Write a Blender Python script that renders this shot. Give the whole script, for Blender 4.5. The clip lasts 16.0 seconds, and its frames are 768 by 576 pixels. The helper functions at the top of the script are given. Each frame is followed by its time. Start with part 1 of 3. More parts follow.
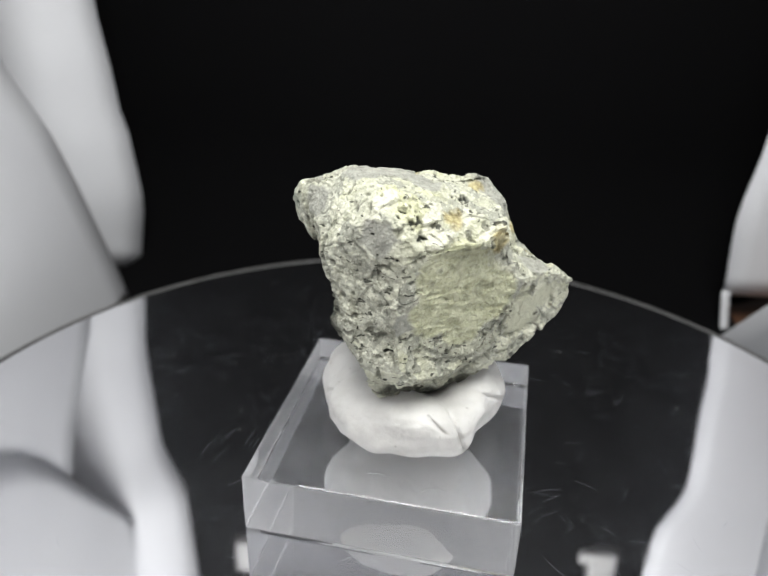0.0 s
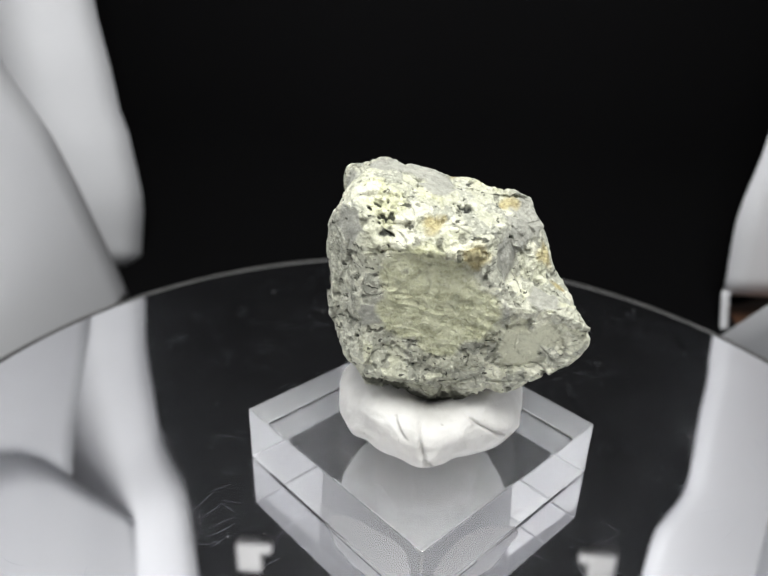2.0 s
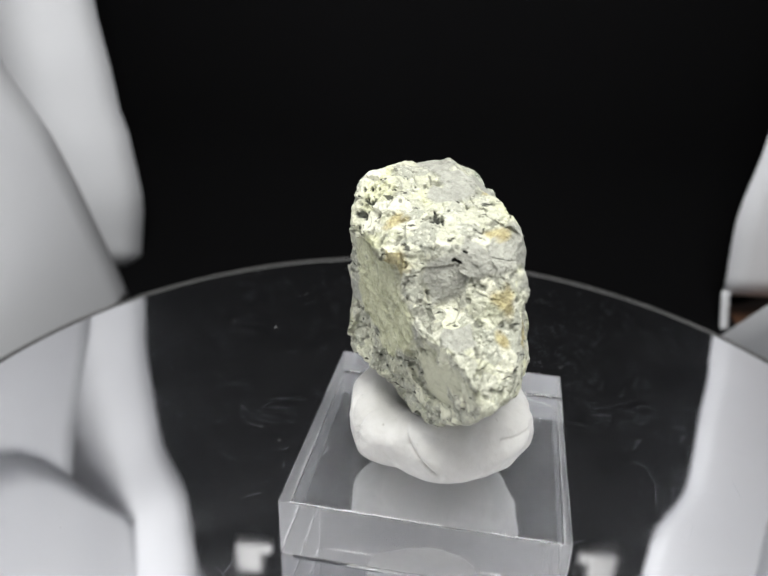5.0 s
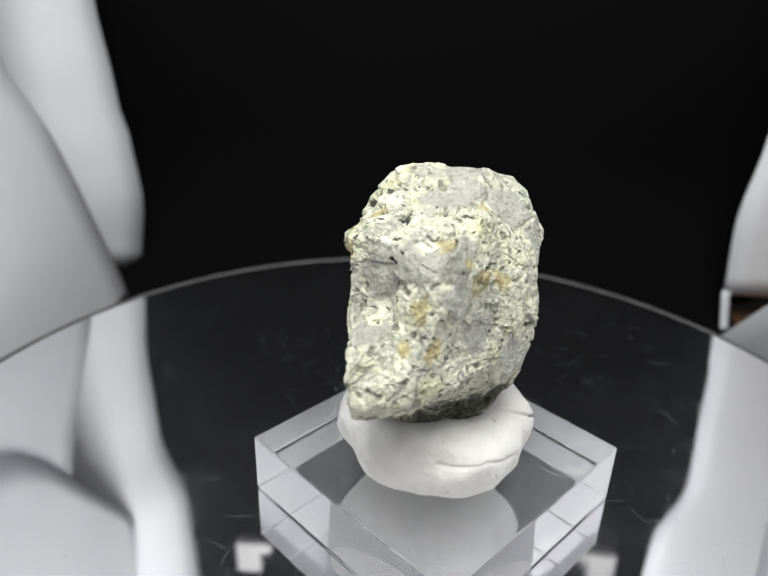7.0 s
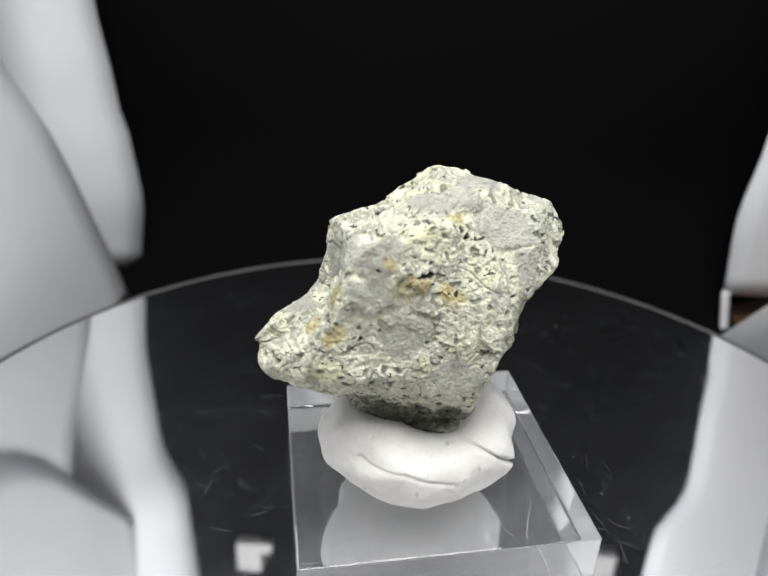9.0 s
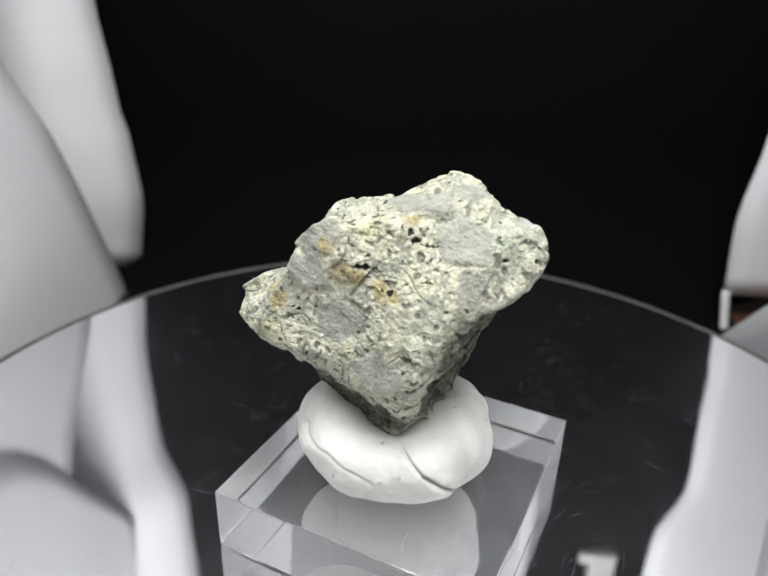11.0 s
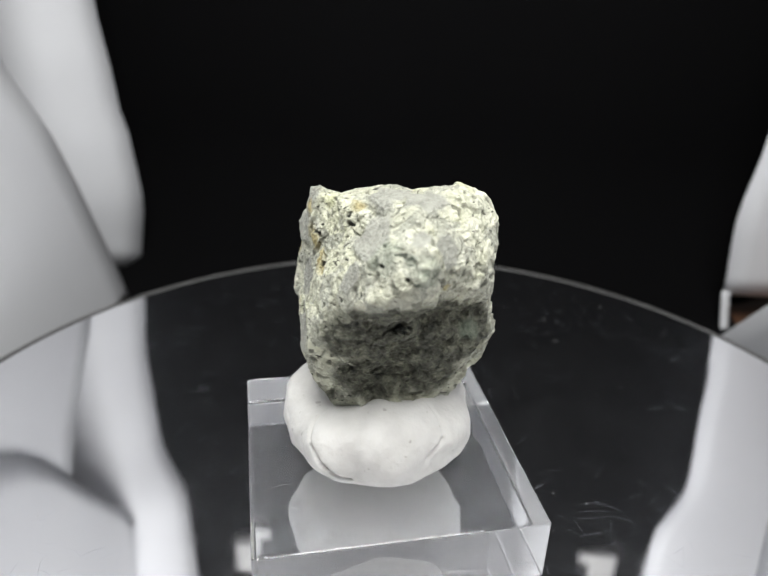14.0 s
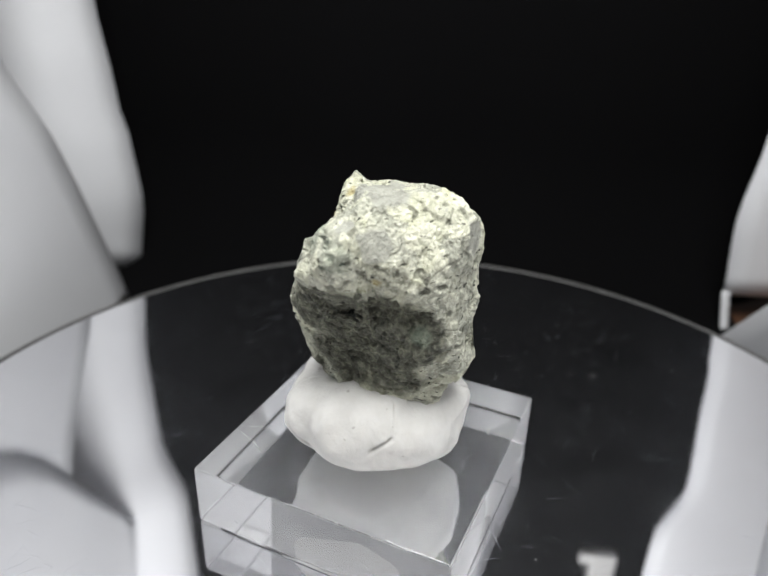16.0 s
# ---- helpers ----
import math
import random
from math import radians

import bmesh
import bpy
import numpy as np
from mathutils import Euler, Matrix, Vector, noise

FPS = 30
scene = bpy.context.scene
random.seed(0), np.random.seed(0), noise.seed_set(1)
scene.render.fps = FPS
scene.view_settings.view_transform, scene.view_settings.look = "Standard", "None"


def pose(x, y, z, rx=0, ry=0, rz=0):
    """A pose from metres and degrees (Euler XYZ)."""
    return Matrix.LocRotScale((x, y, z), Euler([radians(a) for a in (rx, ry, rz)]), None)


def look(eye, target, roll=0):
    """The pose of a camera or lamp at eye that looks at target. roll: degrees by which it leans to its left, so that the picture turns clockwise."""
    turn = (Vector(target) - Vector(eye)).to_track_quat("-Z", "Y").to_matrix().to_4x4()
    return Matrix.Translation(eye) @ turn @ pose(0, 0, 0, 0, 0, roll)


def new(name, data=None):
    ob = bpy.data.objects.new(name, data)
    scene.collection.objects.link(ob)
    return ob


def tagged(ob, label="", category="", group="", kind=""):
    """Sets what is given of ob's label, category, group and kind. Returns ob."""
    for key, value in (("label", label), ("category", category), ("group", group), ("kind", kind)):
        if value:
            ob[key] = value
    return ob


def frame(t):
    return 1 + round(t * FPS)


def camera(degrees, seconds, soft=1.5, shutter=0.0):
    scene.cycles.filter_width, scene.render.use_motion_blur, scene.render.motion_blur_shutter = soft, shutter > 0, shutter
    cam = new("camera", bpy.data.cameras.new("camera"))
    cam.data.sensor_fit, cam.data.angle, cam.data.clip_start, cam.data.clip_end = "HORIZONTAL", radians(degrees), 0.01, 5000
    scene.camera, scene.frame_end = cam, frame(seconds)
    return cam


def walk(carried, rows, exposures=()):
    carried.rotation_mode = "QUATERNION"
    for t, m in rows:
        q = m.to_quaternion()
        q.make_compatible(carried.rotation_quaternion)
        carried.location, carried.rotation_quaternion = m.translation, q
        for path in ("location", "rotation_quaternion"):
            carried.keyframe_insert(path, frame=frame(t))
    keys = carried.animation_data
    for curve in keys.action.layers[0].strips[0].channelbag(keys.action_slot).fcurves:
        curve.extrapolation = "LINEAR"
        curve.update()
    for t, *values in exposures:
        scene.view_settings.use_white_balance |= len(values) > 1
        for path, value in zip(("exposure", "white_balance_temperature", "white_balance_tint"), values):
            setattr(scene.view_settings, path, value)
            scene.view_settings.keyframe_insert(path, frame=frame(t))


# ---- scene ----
from mathutils.kdtree import KDTree

cam = camera(57.442, 16.0, soft=1.5)
EYE, TARGET = (0.0, -0.1, 0.09118), (-0.00654, 0.03359, 0.02326)
walk(cam, [(0.0, look(EYE, TARGET, 1.678)), (16.0, look(EYE, TARGET, 1.678))])
cam.data.dof.use_dof, cam.data.dof.focus_distance, cam.data.dof.aperture_fstop = True, 0.108, 18.0
SPIN = -17.705   # degrees a second, clockwise seen from above

# ---- world and light ----
world = bpy.data.worlds.new("dim_room")
scene.world = world
world.use_nodes = True
bg = world.node_tree.nodes["Background"]
bg.inputs["Color"].default_value = (1.0, 0.98, 0.97, 1)
bg.inputs["Strength"].default_value = 0.05
scene.view_settings.exposure = 0.0


def area_lamp(name, eye, target, sx, sy, watts, colour):
    data = bpy.data.lights.new(name, "AREA")
    data.shape, data.size, data.size_y, data.energy, data.color = "RECTANGLE", sx, sy, watts, colour
    ob = new(name, data)
    ob.matrix_world = look(eye, target)
    return ob


area_lamp("overhead_led_panel", (0.01, -0.060, 0.29), (0, 0.005, 0.02), 0.18, 0.19, 1.42, (1.0, 0.99, 0.96))

# ---- materials ----
def material(name):
    m = bpy.data.materials.new(name)
    m.use_nodes = True
    nt = m.node_tree
    return m, nt, nt.nodes["Principled BSDF"]


def node(nt, kind, **vals):
    n = nt.nodes.new(kind)
    for k, v in vals.items():
        n.inputs[k.replace("_", " ")].default_value = v
    return n


def tex(nt, kind, scale, detail=4.0, rough=0.6, coords=None, distort=0.0):
    n = nt.nodes.new(kind)
    n.inputs["Scale"].default_value = scale
    if "Detail" in n.inputs:
        n.inputs["Detail"].default_value = detail
        n.inputs["Roughness"].default_value = rough
    if "Distortion" in n.inputs:
        n.inputs["Distortion"].default_value = distort
    if coords is None:
        coords = nt.nodes.new("ShaderNodeTexCoord").outputs["Object"]
    nt.links.new(coords, n.inputs["Vector"])
    return n


def ramp(nt, source, stops):
    n = nt.nodes.new("ShaderNodeValToRGB")
    e = n.color_ramp.elements
    while len(e) < len(stops):
        e.new(0.5)
    for el, (pos, col) in zip(e, stops):
        el.position = pos
        el.color = (*col, 1) if len(col) == 3 else col
    nt.links.new(source, n.inputs["Fac"])
    return n.outputs["Color"]


def grey(v):
    return (v, v, v)


def mix(nt, fac, a, b, blend="MIX"):
    n = nt.nodes.new("ShaderNodeMix")
    n.data_type, n.blend_type = "RGBA", blend
    for sock, val in ((n.inputs["Factor"], fac), (n.inputs["A"], a), (n.inputs["B"], b)):
        if isinstance(val, (int, float)):
            sock.default_value = val
        elif isinstance(val, tuple):
            sock.default_value = (*val, 1)
        else:
            nt.links.new(val, sock)
    return n.outputs["Result"]


def calc(nt, op, a, b=0.0, clamp=False):
    n = nt.nodes.new("ShaderNodeMath")
    n.operation, n.use_clamp = op, clamp
    for sock, val in ((n.inputs[0], a), (n.inputs[1], b)):
        if isinstance(val, (int, float)):
            sock.default_value = val
        else:
            nt.links.new(val, sock)
    return n.outputs[0]


def bump(nt, bsdf, height, strength, distance):
    n = nt.nodes.new("ShaderNodeBump")
    n.inputs["Strength"].default_value = strength
    n.inputs["Distance"].default_value = distance
    nt.links.new(height, n.inputs["Height"])
    nt.links.new(n.outputs["Normal"], bsdf.inputs["Normal"])


def paper_material():
    m, nt, b = material("white_card")
    soft = tex(nt, "ShaderNodeTexNoise", 14.0, 3)
    nt.links.new(ramp(nt, soft.outputs["Fac"], [(0.3, (0.619, 0.632, 0.666)), (0.7, (0.662, 0.675, 0.705))]), b.inputs["Base Color"])
    b.inputs["Roughness"].default_value = 0.6
    bump(nt, b, tex(nt, "ShaderNodeTexNoise", 900.0, 2).outputs["Fac"], 0.15, 0.0002)
    return m


def cloth_material():
    m, nt, b = material("black_velvet")
    fine = tex(nt, "ShaderNodeTexNoise", 1200.0, 3)
    nt.links.new(ramp(nt, fine.outputs["Fac"], [(0.3, (0.0007, 0.0007, 0.0009)), (0.7, (0.0018, 0.0018, 0.0023))]), b.inputs["Base Color"])
    b.inputs["Roughness"].default_value = 0.95
    b.inputs["Specular IOR Level"].default_value = 0.1
    return m


def table_material():
    m, nt, b = material("brown_wood")
    mapping = nt.nodes.new("ShaderNodeMapping")
    nt.links.new(nt.nodes.new("ShaderNodeTexCoord").outputs["Object"], mapping.inputs["Vector"])
    mapping.inputs["Scale"].default_value = (8, 90, 90)
    grain = tex(nt, "ShaderNodeTexNoise", 2.0, 5, 0.6, mapping.outputs["Vector"])
    nt.links.new(ramp(nt, grain.outputs["Fac"], [(0.3, (0.10, 0.045, 0.025)), (0.7, (0.22, 0.11, 0.06))]), b.inputs["Base Color"])
    b.inputs["Roughness"].default_value = 0.45
    return m


def platter_material():
    """A polished dark mirror with dust, swirled scratches and smears."""
    m, nt, b = material("mirror_black_platter")
    co = nt.nodes.new("ShaderNodeTexCoord").outputs["Object"]
    b.inputs["Base Color"].default_value = (0.83, 0.83, 0.85, 1)
    b.inputs["Metallic"].default_value = 1.0
    smear = tex(nt, "ShaderNodeTexNoise", 55.0, 5, 0.65, co, 1.2).outputs["Fac"]
    nt.links.new(ramp(nt, smear, [(0.4, grey(0.015)), (0.8, grey(0.10))]), b.inputs["Roughness"])
    # dust and wiping haze that scatter light mostly forward
    speck = ramp(nt, tex(nt, "ShaderNodeTexNoise", 900.0, 2, 0.6, co).outputs["Fac"], [(0.68, grey(0)), (0.74, grey(1))])
    haze = ramp(nt, smear, [(0.30, grey(0.04)), (0.80, grey(0.085))])
    a = calc(nt, "ADD", calc(nt, "MULTIPLY", speck, 0.05), haze, True)
    scuff = node(nt, "ShaderNodeBsdfGlossy", Roughness=0.42)
    scuff.inputs["Color"].default_value = (0.75, 0.78, 0.85, 1)
    mx = nt.nodes.new("ShaderNodeMixShader")
    nt.links.new(a, mx.inputs[0])
    nt.links.new(b.outputs[0], mx.inputs[1])
    nt.links.new(scuff.outputs[0], mx.inputs[2])
    nt.links.new(mx.outputs[0], nt.nodes["Material Output"].inputs["Surface"])
    return m


def scratch_material():
    m, nt, b = material("bright_scratch")
    b.inputs["Base Color"].default_value = (0.62, 0.65, 0.72, 1)
    b.inputs["Metallic"].default_value = 1.0
    n = tex(nt, "ShaderNodeTexNoise", 400.0, 2)
    nt.links.new(ramp(nt, n.outputs["Fac"], [(0.3, grey(0.30)), (0.7, grey(0.5))]), b.inputs["Roughness"])
    return m


def rim_material():
    m, nt, b = material("dark_grey_plastic")
    n = tex(nt, "ShaderNodeTexNoise", 300.0, 3)
    nt.links.new(ramp(nt, n.outputs["Fac"], [(0.3, grey(0.045)), (0.7, grey(0.08))]), b.inputs["Base Color"])
    b.inputs["Roughness"].default_value = 0.4
    return m


def acrylic_material():
    """Clear acrylic, a little scuffed and dusty, with the cards' sheen painted on its sides."""
    m, nt, b = material("clear_acrylic")
    b.inputs["Base Color"].default_value = (0.985, 0.995, 0.995, 1)
    b.inputs["Transmission Weight"].default_value = 1.0
    b.inputs["IOR"].default_value = 1.49
    b.inputs["Roughness"].default_value = 0.0
    co = nt.nodes.new("ShaderNodeTexCoord").outputs["Object"]
    smear = tex(nt, "ShaderNodeTexNoise", 120.0, 5, 0.65, co, 1.5).outputs["Fac"]
    film_and_sheen = ramp(nt, smear, [(0.35, grey(0.010)), (0.75, grey(0.035))])
    # even white on the sides stands in for the cards refracted there
    split = nt.nodes.new("ShaderNodeSeparateXYZ")
    nt.links.new(nt.nodes.new("ShaderNodeTexCoord").outputs["Normal"], split.inputs[0])
    side = calc(nt, "SUBTRACT", 1.0, calc(nt, "ABSOLUTE", split.outputs["Z"]), True)
    film_and_sheen = calc(nt, "ADD", film_and_sheen, calc(nt, "MULTIPLY", side, 0.19))
    wave = tex(nt, "ShaderNodeTexNoise", 260.0, 2, 0.5, co, 3.0).outputs["Fac"]
    hair = ramp(nt, calc(nt, "ABSOLUTE", calc(nt, "SUBTRACT", wave, 0.55)), [(0.0, grey(0.05)), (0.006, grey(0))])
    speck = ramp(nt, tex(nt, "ShaderNodeTexNoise", 1500.0, 1, 0.5, co).outputs["Fac"], [(0.74, grey(0)), (0.80, grey(0.2))])
    a = calc(nt, "ADD", calc(nt, "ADD", film_and_sheen, calc(nt, "MULTIPLY", hair, smear)), calc(nt, "MULTIPLY", speck, smear), True)
    # diffuse white for the scuffs, the dust and the painted side sheen
    dust = node(nt, "ShaderNodeBsdfDiffuse")
    dust.inputs["Color"].default_value = (0.80, 0.81, 0.85, 1)
    mx = nt.nodes.new("ShaderNodeMixShader")
    nt.links.new(a, mx.inputs[0])
    nt.links.new(b.outputs[0], mx.inputs[1])
    nt.links.new(dust.outputs[0], mx.inputs[2])
    nt.links.new(mx.outputs[0], nt.nodes["Material Output"].inputs["Surface"])
    return m


def putty_material():
    m, nt, b = material("white_putty")
    n = tex(nt, "ShaderNodeTexNoise", 160.0, 4)
    col = ramp(nt, n.outputs["Fac"], [(0.3, (0.53, 0.527, 0.51)), (0.7, (0.64, 0.637, 0.62))])
    spot = ramp(nt, tex(nt, "ShaderNodeTexNoise", 700.0, 1).outputs["Fac"], [(0.74, grey(0)), (0.80, grey(1))])
    nt.links.new(mix(nt, calc(nt, "MULTIPLY", spot, 0.6), col, (0.30, 0.29, 0.27)), b.inputs["Base Color"])
    b.inputs["Roughness"].default_value = 0.5
    b.inputs["Subsurface Weight"].default_value = 0.25
    b.inputs["Subsurface Radius"].default_value = (0.006, 0.0058, 0.0054)
    b.inputs["Subsurface Scale"].default_value = 1.0
    h = tex(nt, "ShaderNodeTexNoise", 350.0, 5, 0.6)
    bump(nt, b, h.outputs["Fac"], 0.5, 0.0008)
    return m


def plastic_material():
    m, nt, b = material("white_plastic")
    b.inputs["Base Color"].default_value = (0.55, 0.55, 0.55, 1)
    b.inputs["Roughness"].default_value = 0.4
    return m


def lint_material():
    m, nt, b = material("pale_lint")
    n = tex(nt, "ShaderNodeTexNoise", 500.0, 2)
    nt.links.new(ramp(nt, n.outputs["Fac"], [(0.3, grey(0.35)), (0.7, grey(0.6))]), b.inputs["Base Color"])
    b.inputs["Roughness"].default_value = 0.8
    return m


def rock_material():
    m, nt, b = material("speckled_rock")
    co = nt.nodes.new("ShaderNodeTexCoord").outputs["Object"]

    def masks(name):
        at = nt.nodes.new("ShaderNodeAttribute")
        at.attribute_name = name
        sp = nt.nodes.new("ShaderNodeSeparateColor")
        nt.links.new(at.outputs["Color"], sp.inputs["Color"])
        return sp.outputs
    grey_m, ochre, pit = masks("minerals")
    olive, quartz, yellow = masks("crusts")
    under, green, hole = masks("tints_and_shade")
    pepper = masks("zones")[0]
    mid = tex(nt, "ShaderNodeTexNoise", 420.0, 5, 0.7, co).outputs["Fac"]
    fine = tex(nt, "ShaderNodeTexNoise", 1000.0, 4, 0.65, co).outputs["Fac"]
    tiny = tex(nt, "ShaderNodeTexNoise", 2400.0, 3, 0.7, co).outputs["Fac"]
    broad = tex(nt, "ShaderNodeTexNoise", 85.0, 3, 0.5, co).outputs["Fac"]
    piece = calc(nt, "ADD", calc(nt, "MULTIPLY", fine, 0.45), calc(nt, "MULTIPLY", mid, 0.55))
    crust = ramp(nt, piece, [(0.32, (0.36, 0.365, 0.32)), (0.43, (0.52, 0.526, 0.465)), (0.54, (0.60, 0.608, 0.54)), (0.66, (0.73, 0.735, 0.68))])
    lime = ramp(nt, piece, [(0.34, (0.34, 0.35, 0.20)), (0.45, (0.57, 0.58, 0.40)), (0.64, (0.81, 0.815, 0.64))])
    col = mix(nt, ramp(nt, broad, [(0.50, grey(0.0)), (0.64, grey(0.35))]), crust, lime)
    col = mix(nt, calc(nt, "MULTIPLY", yellow, 0.85), col, lime)
    bent = nt.nodes.new("ShaderNodeMixRGB")
    bent.blend_type = "ADD"
    bent.inputs[0].default_value = 0.0035
    nt.links.new(co, bent.inputs[1])
    nt.links.new(tex(nt, "ShaderNodeTexNoise", 300.0, 3, 0.6, co).outputs["Color"], bent.inputs[2])
    grains = nt.nodes.new("ShaderNodeTexVoronoi")
    grains.inputs["Scale"].default_value = 330.0
    nt.links.new(bent.outputs[0], grains.inputs["Vector"])
    pieces = nt.nodes.new("ShaderNodeSeparateColor")
    nt.links.new(grains.outputs["Color"], pieces.inputs["Color"])
    col = mix(nt, ramp(nt, pieces.outputs[0], [(0.56, grey(0)), (0.60, grey(0.7))]), col, ramp(nt, pieces.outputs[1], [(0.0, (0.30, 0.31, 0.30)), (1.0, (0.52, 0.525, 0.50))]))
    col = mix(nt, ramp(nt, pieces.outputs[2], [(0.82, grey(0)), (0.86, grey(0.7))]), col, (0.82, 0.82, 0.74))
    stone = ramp(nt, mid, [(0.3, (0.27, 0.273, 0.268)), (0.5, (0.38, 0.384, 0.378)), (0.72, (0.50, 0.504, 0.495))])
    col = mix(nt, calc(nt, "MULTIPLY", grey_m, 0.97), col, stone)
    ground = ramp(nt, piece, [(0.36, (0.12, 0.123, 0.115)), (0.46, (0.38, 0.385, 0.36)), (0.56, (0.60, 0.605, 0.57)), (0.66, (0.82, 0.82, 0.78))])
    col = mix(nt, calc(nt, "MULTIPLY", calc(nt, "MULTIPLY", pepper, 0.75), calc(nt, "SUBTRACT", 1.0, grey_m, True)), col, ground)
    face = ramp(nt, mid, [(0.30, (0.36, 0.36, 0.25)), (0.5, (0.60, 0.61, 0.46)), (0.68, (0.72, 0.73, 0.59))])
    col = mix(nt, calc(nt, "MULTIPLY", olive, 0.92), col, face)
    col = mix(nt, calc(nt, "MULTIPLY", quartz, 0.85), col, (0.66, 0.665, 0.57))
    rough_zone = calc(nt, "SUBTRACT", 1.0, calc(nt, "MULTIPLY", calc(nt, "MAXIMUM", calc(nt, "MAXIMUM", grey_m, quartz), calc(nt, "MULTIPLY", olive, 0.8)), 0.85), True)
    sugar = tex(nt, "ShaderNodeTexNoise", 1500.0, 2, 0.5, co, 0.4).outputs["Fac"]
    pale = calc(nt, "MULTIPLY", ramp(nt, sugar, [(0.56, grey(0)), (0.61, grey(0.55))]), rough_zone)
    col = mix(nt, pale, col, (0.80, 0.80, 0.75))
    streak = nt.nodes.new("ShaderNodeMapping")
    streak.inputs["Scale"].default_value = (1.0, 0.8, 2.2)
    streak.inputs["Rotation"].default_value = (0.5, 0.3, 0.2)
    nt.links.new(co, streak.inputs["Vector"])
    spot = ramp(nt, tex(nt, "ShaderNodeTexNoise", 620.0, 3, 0.55, streak.outputs["Vector"], 0.5).outputs["Fac"], [(0.34, grey(1)), (0.365, grey(0))])
    col = mix(nt, calc(nt, "MULTIPLY", calc(nt, "MULTIPLY", spot, rough_zone), 0.9), col, (0.03, 0.032, 0.028))
    # shade in holes and cracks, painted with the mask that sinks them
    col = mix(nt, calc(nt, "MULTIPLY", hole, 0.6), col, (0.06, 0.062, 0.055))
    # shade of the underside and ledge put into the colour, over dark mineral
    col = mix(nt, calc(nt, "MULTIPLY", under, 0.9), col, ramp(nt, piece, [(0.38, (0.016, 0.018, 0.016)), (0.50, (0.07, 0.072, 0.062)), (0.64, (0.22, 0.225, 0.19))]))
    col = mix(nt, calc(nt, "MULTIPLY", green, 0.3), col, (0.20, 0.27, 0.23))
    rust = ramp(nt, fine, [(0.35, (0.27, 0.20, 0.06)), (0.65, (0.62, 0.54, 0.28))])
    col = mix(nt, calc(nt, "MULTIPLY", ochre, 0.72), col, rust)
    col = mix(nt, calc(nt, "MULTIPLY", pit, 0.95), col, (0.016, 0.019, 0.018))
    dull = nt.nodes.new("ShaderNodeMixRGB")
    dull.blend_type = "MULTIPLY"
    dull.inputs[0].default_value = 1.0
    dull.inputs[2].default_value = (0.92, 0.925, 0.83, 1)
    nt.links.new(col, dull.inputs[1])
    nt.links.new(dull.outputs[0], b.inputs["Base Color"])
    nt.links.new(ramp(nt, tiny, [(0.48, grey(0.9)), (0.72, grey(0.5))]), b.inputs["Roughness"])
    b.inputs["Specular IOR Level"].default_value = 0.35
    # broken crystal faces: every grain's face tilts its own way
    def facets(scale):
        vor = nt.nodes.new("ShaderNodeTexVoronoi")
        vor.inputs["Scale"].default_value = scale
        nt.links.new(bent.outputs[0], vor.inputs["Vector"])
        off = nt.nodes.new("ShaderNodeVectorMath")
        off.operation = "SUBTRACT"
        nt.links.new(bent.outputs[0], off.inputs[0])
        nt.links.new(vor.outputs["Position"], off.inputs[1])
        tilt = nt.nodes.new("ShaderNodeVectorMath")
        tilt.operation = "SUBTRACT"
        nt.links.new(vor.outputs["Color"], tilt.inputs[0])
        tilt.inputs[1].default_value = (0.5, 0.5, 0.5)
        dot = nt.nodes.new("ShaderNodeVectorMath")
        dot.operation = "DOT_PRODUCT"
        nt.links.new(off.outputs[0], dot.inputs[0])
        nt.links.new(tilt.outputs[0], dot.inputs[1])
        return calc(nt, "MULTIPLY", dot.outputs["Value"], 1000.0)
    h = calc(nt, "ADD", calc(nt, "MULTIPLY", fine, 0.7), calc(nt, "ADD", calc(nt, "MULTIPLY", mid, 0.8), calc(nt, "MULTIPLY", tiny, 0.35)))
    broken = calc(nt, "ADD", calc(nt, "MULTIPLY", facets(520.0), 0.26), calc(nt, "MULTIPLY", facets(1300.0), 0.5))
    h = calc(nt, "ADD", h, calc(nt, "MULTIPLY", broken, calc(nt, "ADD", 0.25, calc(nt, "MULTIPLY", rough_zone, 0.75))))
    bump(nt, b, h, 1.0, 0.0009)
    return m

CARD, CLOTH, WOOD = paper_material(), cloth_material(), table_material()
PLATTER, RIM, ACRYLIC, PUTTY = platter_material(), rim_material(), acrylic_material(), putty_material()
PLASTIC, LINT, ROCK, SCRATCH = plastic_material(), lint_material(), rock_material(), scratch_material()


def finish(name, bm, mat, smooth=True):
    bmesh.ops.recalc_face_normals(bm, faces=bm.faces)
    me = bpy.data.meshes.new(name)
    bm.to_mesh(me)
    bm.free()
    me.materials.append(mat)
    if smooth:
        me.polygons.foreach_set("use_smooth", [True] * len(me.polygons))
    return new(name, me)


def part(name, bm, mat, parent, label="", smooth=True):
    ob = finish(name, bm, mat, smooth)
    ob.parent = parent
    if label:
        ob["label"] = label
    return ob


